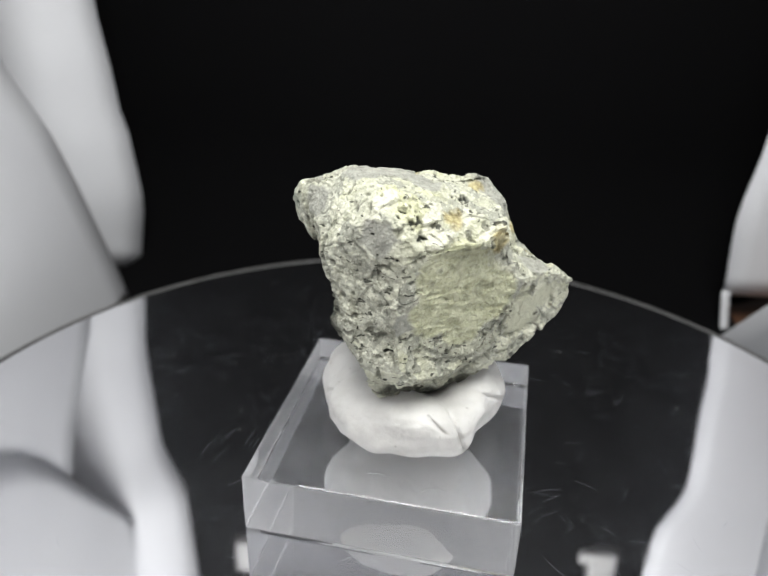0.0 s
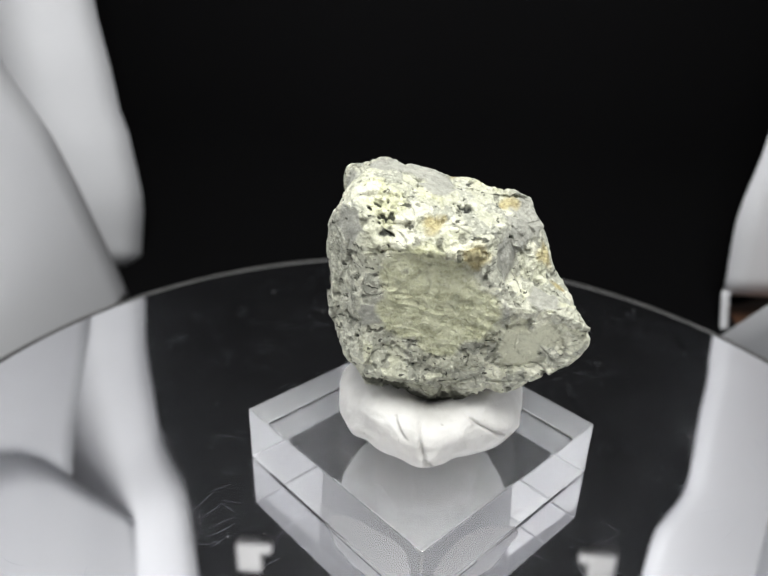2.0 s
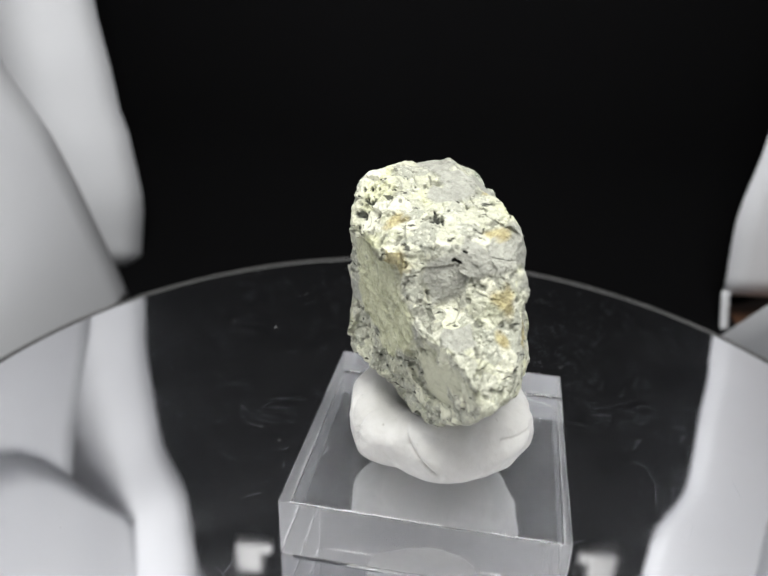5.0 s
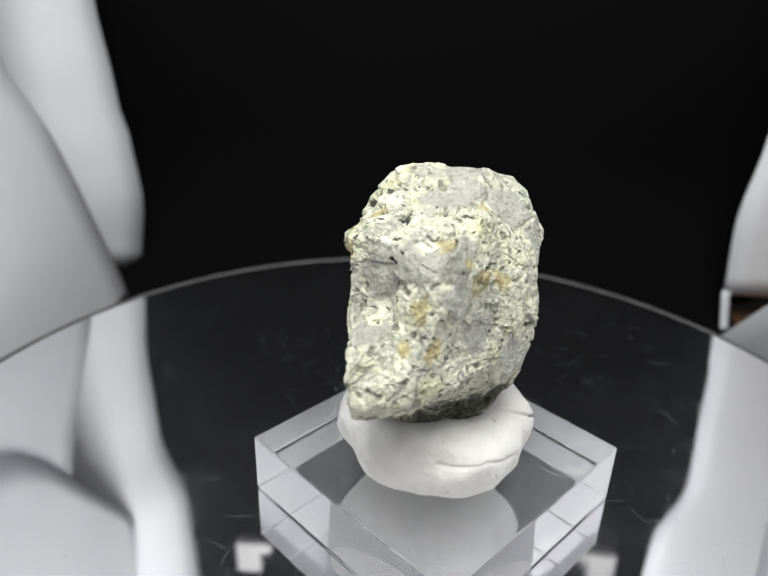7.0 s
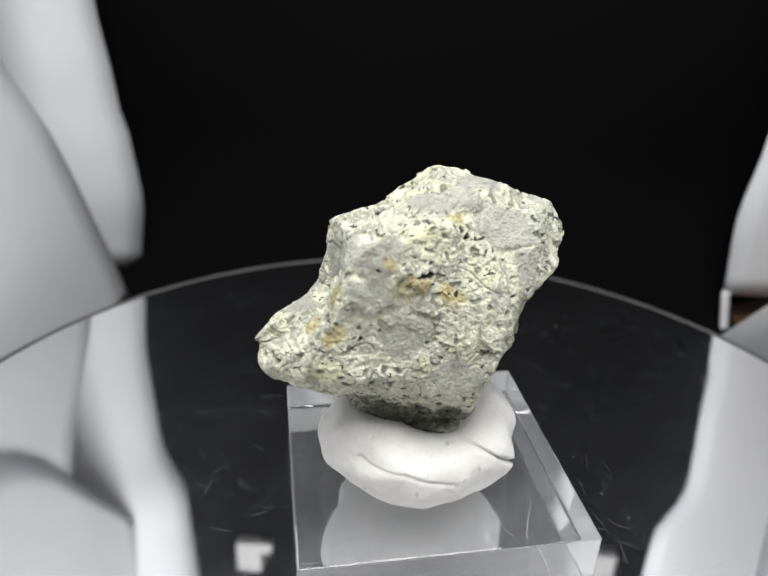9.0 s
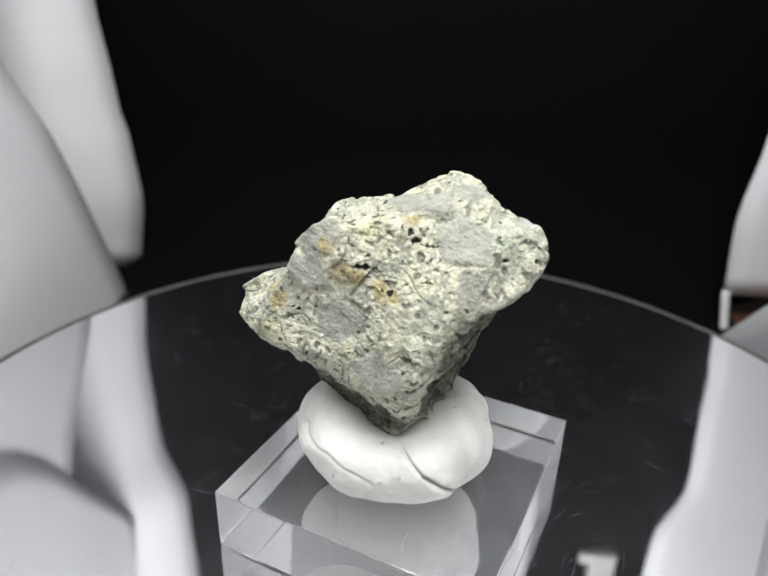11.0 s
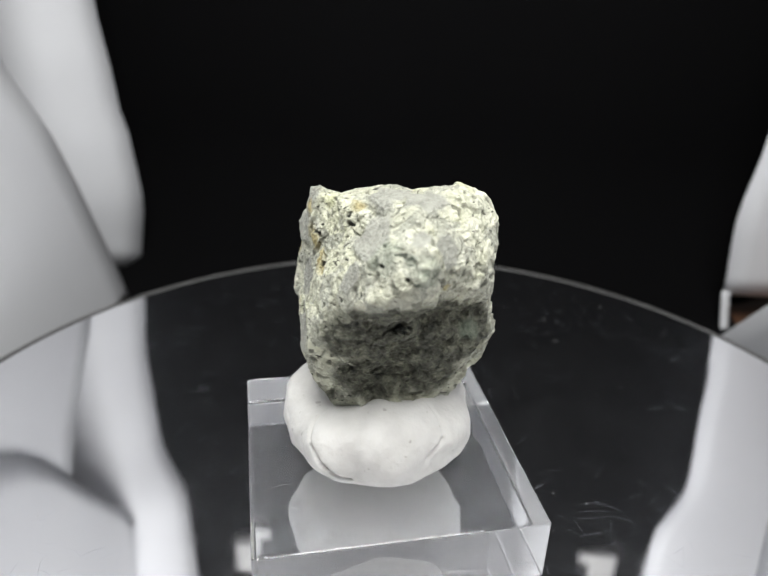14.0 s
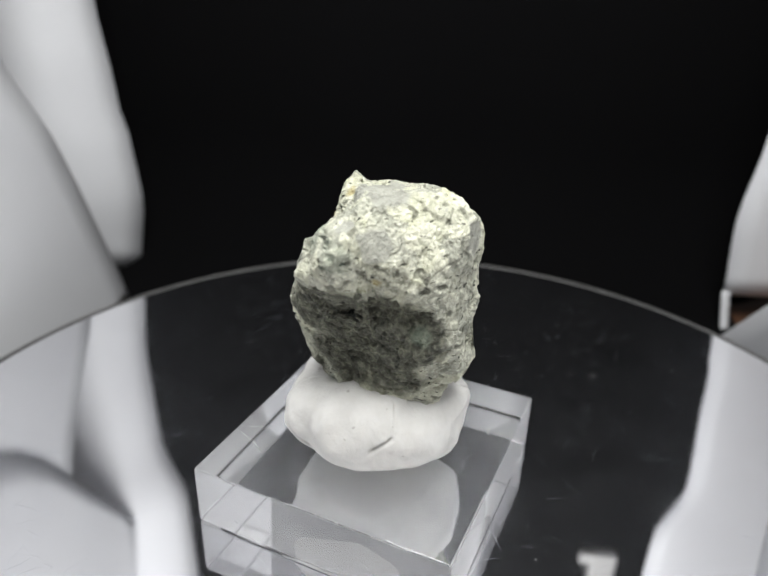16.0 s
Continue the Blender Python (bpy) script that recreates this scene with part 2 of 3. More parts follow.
def surface(nu, nv, place, thickness):
    """A bent sheet: a grid of nu by nv cells laid on place(u, v), given a thickness."""
    bm = bmesh.new()
    grid = [[bm.verts.new(place(i / nu, j / nv)) for j in range(nv + 1)] for i in range(nu + 1)]
    faces = [bm.faces.new((grid[i][j], grid[i + 1][j], grid[i + 1][j + 1], grid[i][j + 1])) for i in range(nu) for j in range(nv)]
    bmesh.ops.recalc_face_normals(bm, faces=faces)
    bmesh.ops.solidify(bm, geom=faces, thickness=thickness)
    return bm


def lathe(profile, steps):
    """A closed turned body from a profile of (radius, height)."""
    bm = bmesh.new()
    rings = []
    for r, z in profile:
        if r == 0:
            rings.append([bm.verts.new((0, 0, z))])
        else:
            rings.append([bm.verts.new((r * math.cos(2 * math.pi * k / steps), r * math.sin(2 * math.pi * k / steps), z)) for k in range(steps)])
    for a, b in zip(rings, rings[1:]):
        for k in range(steps):
            q = (k + 1) % steps
            if len(a) == 1:
                bm.faces.new((a[0], b[k], b[q]))
            elif len(b) == 1:
                bm.faces.new((a[k], a[q], b[0]))
            else:
                bm.faces.new((a[k], a[q], b[q], b[k]))
    return bm


def box(cx, cy, cz, sx, sy, sz, bevel=0.0):
    bm = bmesh.new()
    bmesh.ops.create_cube(bm, size=1.0, matrix=Matrix.Translation((cx, cy, cz)) @ Matrix.Diagonal((sx, sy, sz, 1)))
    if bevel:
        bmesh.ops.bevel(bm, geom=bm.edges[:], offset=bevel, segments=2, affect="EDGES", profile=0.5)
    return bm


def curve_at(points, z):
    """Smooth value at z between (z, value) points."""
    if z <= points[0][0]:
        return points[0][1]
    for (a, va), (b, vb) in zip(points, points[1:]):
        if z <= b:
            f = (z - a) / (b - a)
            f = f * f * (3 - 2 * f)
            return va + (vb - va) * f
    return points[-1][1]


# ---- the setting ----
TABLE_Z = -0.031
tagged(finish("table_top", box(0, 0, TABLE_Z - 0.0152, 1.2, 1.0, 0.03, 0.003), WOOD, False), "brown wooden table top under the display", "table", kind="structure")


def backdrop_place(u, v):
    """Black cloth: lies on the table, sweeps up behind."""
    wide = 0.24
    x = -wide + 2 * wide * u
    s = v * 0.62
    if s < 0.09:
        y, z = 0.03 + s, 0.0
    elif s < 0.09 + 0.05 * math.pi / 2:
        a = (s - 0.09) / 0.05
        y, z = 0.12 + 0.05 * math.sin(a), 0.05 * (1 - math.cos(a))
    else:
        y, z = 0.17, 0.05 + s - 0.09 - 0.05 * math.pi / 2
    if x > 0:
        x *= (0.1135 + 0.127 * min(1, max(0, z - 0.003) / 0.006)) / wide
    y += 0.0015 * math.sin(x * 60) * min(1, z / 0.05)
    return (x, y, TABLE_Z + 0.0015 + z)


tagged(finish("backdrop", surface(48, 90, backdrop_place, 0.0008), CLOTH), "black velvet cloth sweeping up behind the turntable", "backdrop", kind="structure")

LEFT_EDGE = [(-0.0182, -0.098), (0.0088, -0.0945), (0.0257, -0.0958), (0.0416, -0.0985), (0.072, -0.1013), (0.110, -0.1008), (0.1456, -0.0929), (0.25, -0.092)]
RIGHT_EDGE = [(-0.0172, 0.1063), (0.0098, 0.1042), (0.0385, 0.107), (0.058, 0.1096), (0.1056, 0.1128), (0.1334, 0.1050), (0.25, 0.106)]


def rear_card(edge, side, bottom, curl, wide):
    def place(u, v):
        z = bottom + (0.26 - bottom) * v
        x0 = curve_at(edge, z)
        x = x0 + side * 0.11 * u
        # the free edge curls away from the light; it keeps its line of sight from the front
        y = 0.122 + 0.008 * u * u + 0.0015 * math.sin(v * 5 + side) + curl * max(0.0, 1 - u / wide) ** 2
        k = (y - EYE[1]) / (0.122 - EYE[1])
        return (x * k, y, EYE[2] + (z - EYE[2]) * k)
    return surface(14, 40, place, 0.0006)


left_rear = tagged(finish("white_card", rear_card(LEFT_EDGE, -1, -0.0182, 0.022, 0.4), CARD), "tall white card reflector standing beside the black cloth", "reflector card", "white cards")
right_rear = tagged(finish("white_card", rear_card(RIGHT_EDGE, 1, -0.0172, 0.002, 0.12), CARD), "tall white card reflector with a narrow folded foot strip", "reflector card", "white cards")
part("folded_strip", surface(3, 8, lambda u, v: (0.1060 + 0.0028 * u + 0.0008 * v, 0.1227 + 0.0006 * u - 0.0050 * v, -0.0165 - 0.0142 * v), 0.0006), CARD, right_rear)


def side_card(side, far, top, lean):
    """A card along the side of the turntable; far gives its far edge by height."""
    def place(u, v):
        z = TABLE_Z + 0.0005 + (top - TABLE_Z) * v
        y = -0.17 + (float(np.interp(z, *zip(*far))) + 0.17) * u
        x = side * (0.1035 + 0.0015 * (1 - u) * math.sin(v * 4))
        # leaning out along the line of sight
        k = 1 + lean * (z - TABLE_Z) / 0.1035
        return (x * k, EYE[1] + (y - EYE[1]) * k, max(EYE[2] + (z - EYE[2]) * k, TABLE_Z + 0.0005))
    return surface(24, 40, place, 0.0006)


LEFT_FAR = [(-0.0307, 0.1196), (-0.0143, 0.1129), (0.0193, 0.0972), (0.0392, 0.0868), (0.0602, 0.0707), (0.0831, 0.0604), (0.2, 0.03)]
RIGHT_FAR = [(-0.0307, 0.1127), (-0.022, 0.1047), (-0.0035, 0.0873), (0.03, 0.056), (0.2, 0.02)]
tagged(finish("white_card", side_card(-1, LEFT_FAR, 0.2, 0.11), CARD), "curved white card reflector beside the turntable, with slanting far edge", "reflector card", "white cards")
tagged(finish("white_card", side_card(1, RIGHT_FAR, 0.2, -0.08), CARD), "white card reflector along the side of the turntable, straight edge", "reflector card", "white cards")


def upper_card(u, v):
    y = -0.17 + 0.258 * u
    low = 0.0435 if y < 0.0288 else 0.0435 + 0.0125 * min(1, ((y - 0.0288) / 0.0125)) + max(0, y - 0.0413) * 1.756
    z = low + (0.25 - low) * v
    k = 1.026 * (1 + 0.11 * (z - TABLE_Z) / 0.1035)
    return (-0.1000 * k, EYE[1] + (y - EYE[1]) * k, EYE[2] + (z - EYE[2]) * k)


tagged(finish("white_card", surface(30, 16, upper_card, 0.0006), CARD), "upper white card leaning over the side card, diagonal lower edge", "reflector card", "white cards")

# a white card across the open front, behind the camera
tagged(finish("white_card", surface(16, 12, lambda u, v: (-0.13 + 0.26 * u, -0.30 - 0.02 * math.sin(3.14 * u), TABLE_Z + 0.0005 + 0.41 * v), 0.0006), CARD), "broad white card reflector closing the open front", "reflector card", "white cards")

# clips that hold the cloth up, out of view but mirrored in the platter
def clip(x, z, high, side):
    ob = tagged(new("backdrop_clip"), "white plastic clip holding the top of the black cloth", "clip", "backdrop clips")
    ob.location = (x, 0.166, z)
    part("body", box(0, 0, high / 2, 0.013, 0.006, high, 0.0012), PLASTIC, ob, smooth=False)
    part("lever", box(side * 0.0088, -0.0005, 0.0038, 0.007, 0.004, 0.0072, 0.001), PLASTIC, ob, smooth=False)
    return ob


clip(-0.081, 0.1975, 0.021, 1)
clip(0.104, 0.1890, 0.020, -1)

# ---- the turntable ----
turntable = tagged(new("turntable"), "round motorised display turntable with a mirror-black dusty platter", "turntable")
turntable.location = (0, 0, TABLE_Z)
part("base", lathe([(0, 0.0), (0.085, 0.0), (0.088, 0.002), (0.088, 0.019), (0.086, 0.0205), (0, 0.0205)], 96), RIM, turntable, "black plastic motor base")
platter = part("platter", lathe([(0, 0.0210), (0.0995, 0.0210), (0.1003, 0.0220), (0.1003, 0.0303), (0.0998, 0.0310), (0, 0.0310)], 192), PLATTER, turntable, "mirror-polished black disc with dust and fine scratches", smooth=False)
ring = part("edge_ring", lathe([(0.0994, 0.0208), (0.1016, 0.0216), (0.1020, 0.0296), (0.1014, 0.0309), (0.0998, 0.03115), (0.0994, 0.0208)], 192), RIM, turntable, "dull grey edge of the platter")


def fibre(x, y, length, turn, bend):
    """A curled hair of lint lying on the platter."""
    bm = bmesh.new()
    n, rad = 14, 0.00003
    rings, px, py, a = [], x, y, turn
    for k in range(n + 1):
        a += bend * length / n / 0.004 * (0.6 + 0.8 * math.sin(k * 0.7) ** 2)
        px, py = px + math.cos(a) * length / n, py + math.sin(a) * length / n
        side, up = Vector((-math.sin(a), math.cos(a), 0)) * rad, Vector((0, 0, rad))
        c = Vector((px, py, 0.0310 + rad))
        rings.append([bm.verts.new(c + side), bm.verts.new(c + up), bm.verts.new(c - side), bm.verts.new(c - up)])
    for r0, r1 in zip(rings, rings[1:]):
        for k in range(4):
            bm.faces.new((r0[k], r0[(k + 1) % 4], r1[(k + 1) % 4], r1[k]))
    return part("lint_fibre", bm, LINT, platter, "pale curled hair of lint")


for k in range(3):
    ra, rr = random.uniform(0, 6.283), random.uniform(0.040, 0.075)
    fibre(rr * math.cos(ra), rr * math.sin(ra), random.uniform(0.0010, 0.0022), random.uniform(0, 6.28), random.uniform(-1.6, 1.6))


def scratches():
    """Hairline handling scratches, in loose bundles of bent strokes."""
    pick = random.Random(12)
    bm = bmesh.new()
    for bundle in range(170):
        ra, rr = pick.uniform(0, 6.283), 0.090 * math.sqrt(pick.uniform(0.06, 1))
        cx, cy, turn, bend = rr * math.cos(ra), rr * math.sin(ra), pick.uniform(0, 6.283), pick.gauss(0, 60)
        for k in range(pick.randint(3, 12)):
            x, y = cx + pick.gauss(0, 0.005), cy + pick.gauss(0, 0.005)
            a, length, wide = turn + pick.gauss(0, 0.55), pick.uniform(0.0008, 0.0065), pick.uniform(0.000004, 0.000013)
            curl, last = bend + pick.gauss(0, 70), None
            for i in range(9):
                side = Vector((-math.sin(a), math.cos(a), 0)) * wide * math.sin(math.pi * (i + 0.6) / 9.2)
                c = Vector((x, y, 0.03102))
                pair = (bm.verts.new(c + side), bm.verts.new(c - side))
                if last and x * x + y * y < 0.0093:
                    bm.faces.new((last[0], last[1], pair[1], pair[0]))
                last = pair
                a += curl * length / 9
                x, y = x + math.cos(a) * length / 9, y + math.sin(a) * length / 9
    return bm


tagged(part("scratches", scratches(), SCRATCH, platter, "fine bright handling scratches", smooth=False), kind="stuff")

specks = bmesh.new()
for k in range(160):
    ra, rr = random.uniform(0, 6.283), 0.096 * math.sqrt(random.random())
    s = random.choice((0.00004, 0.00005, 0.00007, 0.00012))
    bmesh.ops.create_icosphere(specks, subdivisions=1, radius=s, matrix=Matrix.Translation((rr * math.cos(ra), rr * math.sin(ra), 0.0310 + s * 0.6)) @ pose(0, 0, 0, random.uniform(0, 90), random.uniform(0, 90), 0))
tagged(part("dust", specks, LINT, platter, "scattered pale dust grains", smooth=False), kind="stuff")

# ---- acrylic block ----
BLOCK_TOP = 0.01167
block = tagged(finish("acrylic_block", box(0, 0, BLOCK_TOP / 2, 0.0452, 0.0452, BLOCK_TOP - 0.0003, 0.0003), ACRYLIC, False), "clear solid square acrylic display block on the mirror turntable", "display base")
block.visible_shadow = False
# curled hairs stuck to the block's top: place, length, heading, bend
for hx, hy, hl, ht, hb in ((0.0112, -0.0190, 0.0050, 2.2, 1.5), (-0.0085, 0.0150, 0.0055, 1.2, 0.7), (-0.0030, -0.0175, 0.0045, 0.6, -1.0), (-0.0147, 0.0140, 0.0075, 1.0, 0.12)):
    hair = fibre(hx, hy, hl, ht, hb)
    hair.parent = block
    hair.location.z = BLOCK_TOP - 0.0310 - 0.0001
BLOCK_BASE = pose(-0.00108, 0.00542, 0.0001, 0, 0, -8.2)


# ---- putty ----
# squeezed creases: points of azimuth (degrees) and height (mm)
CREASES = [
    ((36, 9.6), (64, 8.7), (94, 6.3)), ((84, 13.4), (108, 11.5), (123, 8.0), (146, 3.2)), ((209, 13.0), (204, 9.2), (191, 6.4)),
    ((281, 9.8), (296, 6.4), (307, 2.6)), ((296, 14.0), (297, 9.4), (304, 3.0)), ((328, 11.4), (338, 8.7), (355, 5.8)), ((222, 12.2), (238, 12.4)),
]

CREASE_DEPTHS = (0.4, 1.5, 0.8, 1.0, 1.1, 0.8, 0.6)


def putty():
    around, along = 300, 110
    a = np.linspace(0, 2 * math.pi, around, endpoint=False)[:, None]
    f = np.linspace(-math.pi / 2, math.pi / 2, along + 1)[None, 1:-1]
    r = 0.0158 + 0.0003 * np.cos(2 * a + 1) + 0.0003 * np.sin(3 * a) + 0.0003 * np.sin(5 * a + 2)
    top = 0.0124 + 0.0012 * np.sin(2 * a + 0.4) + 0.0006 * np.sin(3 * a + 1) + 0.0028 * np.exp(-((a - 2.95) / 0.6) ** 2)
    low = np.abs(np.sin(f)) ** 0.75 * np.sign(f)
    mid = 0.0062
    z = np.where(f > 0, mid + (top - mid) * low, mid * (1 + low * 1.06))
    ring = r * np.where(f > 0, np.cos(f) ** 0.62, np.cos(f) ** 0.42 * (1 - 0.10 * np.sin(-f) ** 2))
    inside = np.clip(1.25 - ring / (r * 0.62), 0, 1)   # pressed down under the rock
    z = np.where(f > 0, z - 0.0026 * inside * inside * (3 - 2 * inside), z)
    push = np.zeros(z.shape)
    for line, deep in zip(CREASES, CREASE_DEPTHS):
        for (a0, z0), (a1, z1) in zip(line, line[1:]):
            ax, bx = math.radians(a0) * 0.016, math.radians(a1) * 0.016
            az, bz = z0 / 1000, z1 / 1000
            for wrap in (-2 * math.pi * 0.016, 0, 2 * math.pi * 0.016):
                ux, uz = a * 0.016 + wrap - ax, z - az
                dx, dz = bx - ax, bz - az
                ll = dx * dx + dz * dz
                k = np.clip((ux * dx + uz * dz) / ll, 0, 1)
                d = np.hypot(ux - k * dx, uz - k * dz)
                s = (ux * dz - uz * dx) / math.sqrt(ll)
                push = np.minimum(push, -0.0012 * deep * np.exp(-(d / 0.00030) ** 2)) + 0.0012 * deep * np.exp(-((s - 0.0013) / 0.0011) ** 2) * np.exp(-(d / 0.002) ** 2)
    bm = bmesh.new()
    rows = []
    for i in range(around):
        row = []
        for j in range(along - 1):
            p = Vector((math.cos(a[i, 0]), math.sin(a[i, 0]), 0))
            q = p * float(ring[i, j]) + Vector((0, 0, float(z[i, j])))
            q += p * (float(push[i, j]) + 0.0018 * noise.noise(q * 110) + 0.0006 * noise.noise(q * 300) + 0.00012 * noise.noise(q * 900)) * min(1, ring[i, j] / 0.006)
            q.z = max(q.z + 0.0004 * noise.noise(q * 200 + Vector((5, 5, 5))) * min(1, max(0, q.z - 0.0004) / 0.002), 0)
            row.append(bm.verts.new(q))
        rows.append(row)
    for i in range(around):
        n = rows[(i + 1) % around]
        for j in range(along - 2):
            bm.faces.new((rows[i][j], n[j], n[j + 1], rows[i][j + 1]))
    bm.faces.new([row[0] for row in rows])
    bm.faces.new([row[-1] for row in rows])
    return finish("mounting_putty", bm, PUTTY)


lump = tagged(putty(), "lump of white mounting putty, creased, on the acrylic block", "putty")
LUMP_BASE = pose(0.0007, 0.0055, BLOCK_TOP - 0.00018)


# ---- the specimen ----
# Cleaved faces: each a normal divided by its distance (1/m) from the core. The main body and a spur; then swellings and
# hollows: direction, relative height, tightness.
MAIN_FACETS = [
    (-0.4, -8.7, 49.5), (-5.6, 20.0, 56.6), (36.2, 7.3, 31.1), (-41.6, -2.6, 40.1),
    (-66.2, 1.4, 3.0), (-8.9, 6.4, 54.6), (-18.8, 79.0, 8.5), (30.3, 31.6, -22.5),
    (8.8, -55.1, 11.0), (-49.5, 77.9, 37.4), (42.1, -25.1, 15.2), (-26.9, -38.9, 22.1),
    (7.8, 74.0, -13.9), (36.1, -54.1, -5.0), (-66.7, 16.2, 21.3), (30.0, 31.7, -23.1),
    (-20.0, -46.9, -18.0), (19.7, 54.9, 9.2), (38.1, -50.8, -3.9), (-48.5, -24.5, -24.5),
    (19.3, 52.8, -34.0), (11.1, -41.5, -43.4), (-51.0, 32.1, -27.4), (28.6, 27.0, -39.0),
    (-19.8, 3.7, -53.5), (20.0, -1.6, -42.9),
]
SPUR_FACETS = [
    (25.9, -61.7, 70.9), (-71.8, 71.4, 54.3), (49.0, 46.0, 10.7), (-42.8, -85.5, -19.3),
    (-36.5, 114.4, -26.1), (52.9, -17.4, -46.5), (-50.1, -14.8, -82.1),
]
SWELLINGS = [
    (0.03, 0.29, 0.96, 0.21, 8.41), (-0.40, -0.38, 0.83, 0.26, 13.34), (-0.73, 0.39, 0.56, 0.78, 5.35), (0.97, 0.08, 0.22, 0.16, 35.56),
    (0.55, -0.27, -0.79, 0.03, 48.17), (-0.44, 0.89, 0.13, 0.39, 7.06), (-0.76, 0.17, 0.63, 0.46, 25.76),
]
HOLLOWS = [
    (-0.42, -0.90, 0.08, -0.11, 39.21), (-0.96, 0.19, -0.21, -0.35, 5.19), (0.91, 0.24, 0.34, -0.03, 25.66), (0.43, 0.77, 0.47, -0.23, 15.30),
    (-0.91, 0.06, 0.40, -0.23, 28.61), (0.16, -0.92, 0.36, -0.16, 7.97), (-0.91, 0.26, -0.32, -0.12, 3.50), (0.75, -0.04, 0.66, -0.17, 21.26),
    (0.73, -0.44, -0.52, -0.26, 2.33), (0.75, 0.50, -0.44, -0.14, 6.97), (0.15, 0.74, -0.66, -0.14, 7.40), (-0.14, 0.98, 0.15, -0.17, 19.59),
    (0.57, -0.81, 0.14, -0.12, 3.83),
]
KNOBS = [
    (-0.80, 0.17, 0.58, 0.056, 296), (0.98, 0.10, 0.17, 0.031, 509), (0.39, 0.55, 0.74, -0.097, 75), (0.21, 0.44, 0.88, 0.048, 100),
    (-0.24, -0.56, 0.79, 0.005, 127), (0.46, 0.44, 0.77, 0.065, 70), (-0.45, 0.88, -0.15, 0.019, 146), (-0.57, 0.23, -0.79, 0.037, 91),
    (0.71, -0.43, 0.55, -0.071, 73), (0.95, 0.29, -0.15, 0.025, 71), (0.60, -0.54, 0.60, 0.064, 38), (0.71, 0.71, 0.04, 0.054, 118),
    (0.85, -0.08, -0.52, 0.020, 61), (0.72, 0.06, -0.69, -0.076, 88), (-0.32, -0.86, -0.39, 0.030, 175),
]
LEDGE_GROOVE = [
    (-0.72, 0.58, 0.37, -0.07, 240), (-0.80, 0.44, 0.40, -0.07, 240), (-0.85, 0.33, 0.41, -0.07, 240), (-0.88, 0.22, 0.41, -0.07, 240),
    (-0.91, 0.12, 0.40, -0.07, 240), (-0.92, -0.03, 0.38, -0.07, 240), (-0.91, -0.17, 0.37, -0.07, 240), (-0.89, -0.29, 0.37, -0.07, 240),
    (-0.84, -0.41, 0.35, -0.07, 240), (-0.79, -0.51, 0.34, -0.07, 240),
]
LEDGE_LIP = [
    (-0.71, 0.50, 0.49, 0.02, 300), (-0.79, 0.34, 0.50, 0.02, 300), (-0.83, 0.23, 0.51, 0.02, 300), (-0.85, 0.12, 0.51, 0.02, 300),
    (-0.86, -0.01, 0.51, 0.02, 300), (-0.85, -0.18, 0.50, 0.02, 300), (-0.81, -0.32, 0.48, 0.02, 300), (-0.76, -0.47, 0.45, 0.02, 300),
]
UNDERCUT = [
    (-0.30, -0.73, -0.62, -0.05, 220), (-0.11, -0.74, -0.67, -0.05, 220), (0.08, -0.62, -0.78, -0.05, 220), (0.29, -0.46, -0.84, -0.05, 220),
    (0.49, -0.34, -0.80, -0.05, 220), (0.63, -0.16, -0.76, -0.05, 220), (0.77, -0.16, -0.62, -0.05, 220), (-0.81, 0.57, 0.10, -0.05, 130),
    (-0.93, 0.34, 0.15, -0.05, 130), (-0.99, 0.10, 0.10, -0.05, 130), (-0.98, -0.16, 0.11, -0.05, 130), (-0.91, -0.40, 0.09, -0.05, 130),
]
LEDGE_SHADE = [
    (-0.80, 0.46, 0.39, -0.13, 85), (-0.90, 0.19, 0.40, -0.14, 85), (-0.92, -0.16, 0.37, -0.09, 85), (-0.83, -0.44, 0.34, -0.02, 75),
    (-0.79, 0.27, 0.55, 0.03, 90), (-0.83, 0.07, 0.55, 0.03, 90), (-0.81, -0.23, 0.54, 0.03, 90), (-0.77, 0.09, 0.63, 0.05, 150),
    (0.34, 0.44, 0.84, -0.035, 300), (-0.67, -0.00, -0.75, 0.13, 90), (-0.53, 0.38, -0.76, 0.06, 130), (-0.28, -0.52, 0.81, 0.00, 200),
    (-0.23, -0.35, 0.91, 0.03, 200), (-0.27, -0.20, 0.94, -0.03, 260), (-0.04, 0.14, 0.99, -0.02, 300),
]
# Clean cleavage faces: normal, distance from the core (mm), middle, reach and fade (degrees), fill (mm), top (mm).
CLEAVED = [
    ((0.47, -0.876, -0.11), 10.5, (6.0, -10.3, 3.0), 42, 12, 0.9, 15.2), ((0.60, -0.77, -0.20), 11.2, (16.0, -3.0, 0.5), 17, 9, 0.5, 40.0),
    ((-0.941, 0.114, -0.32), 11.9, (-12.5, -1.0, -2.5), 33, 3, 0.4, 40.0),
]
CORE = Vector((0.002, 0.005, 0.024))   # above the block's top
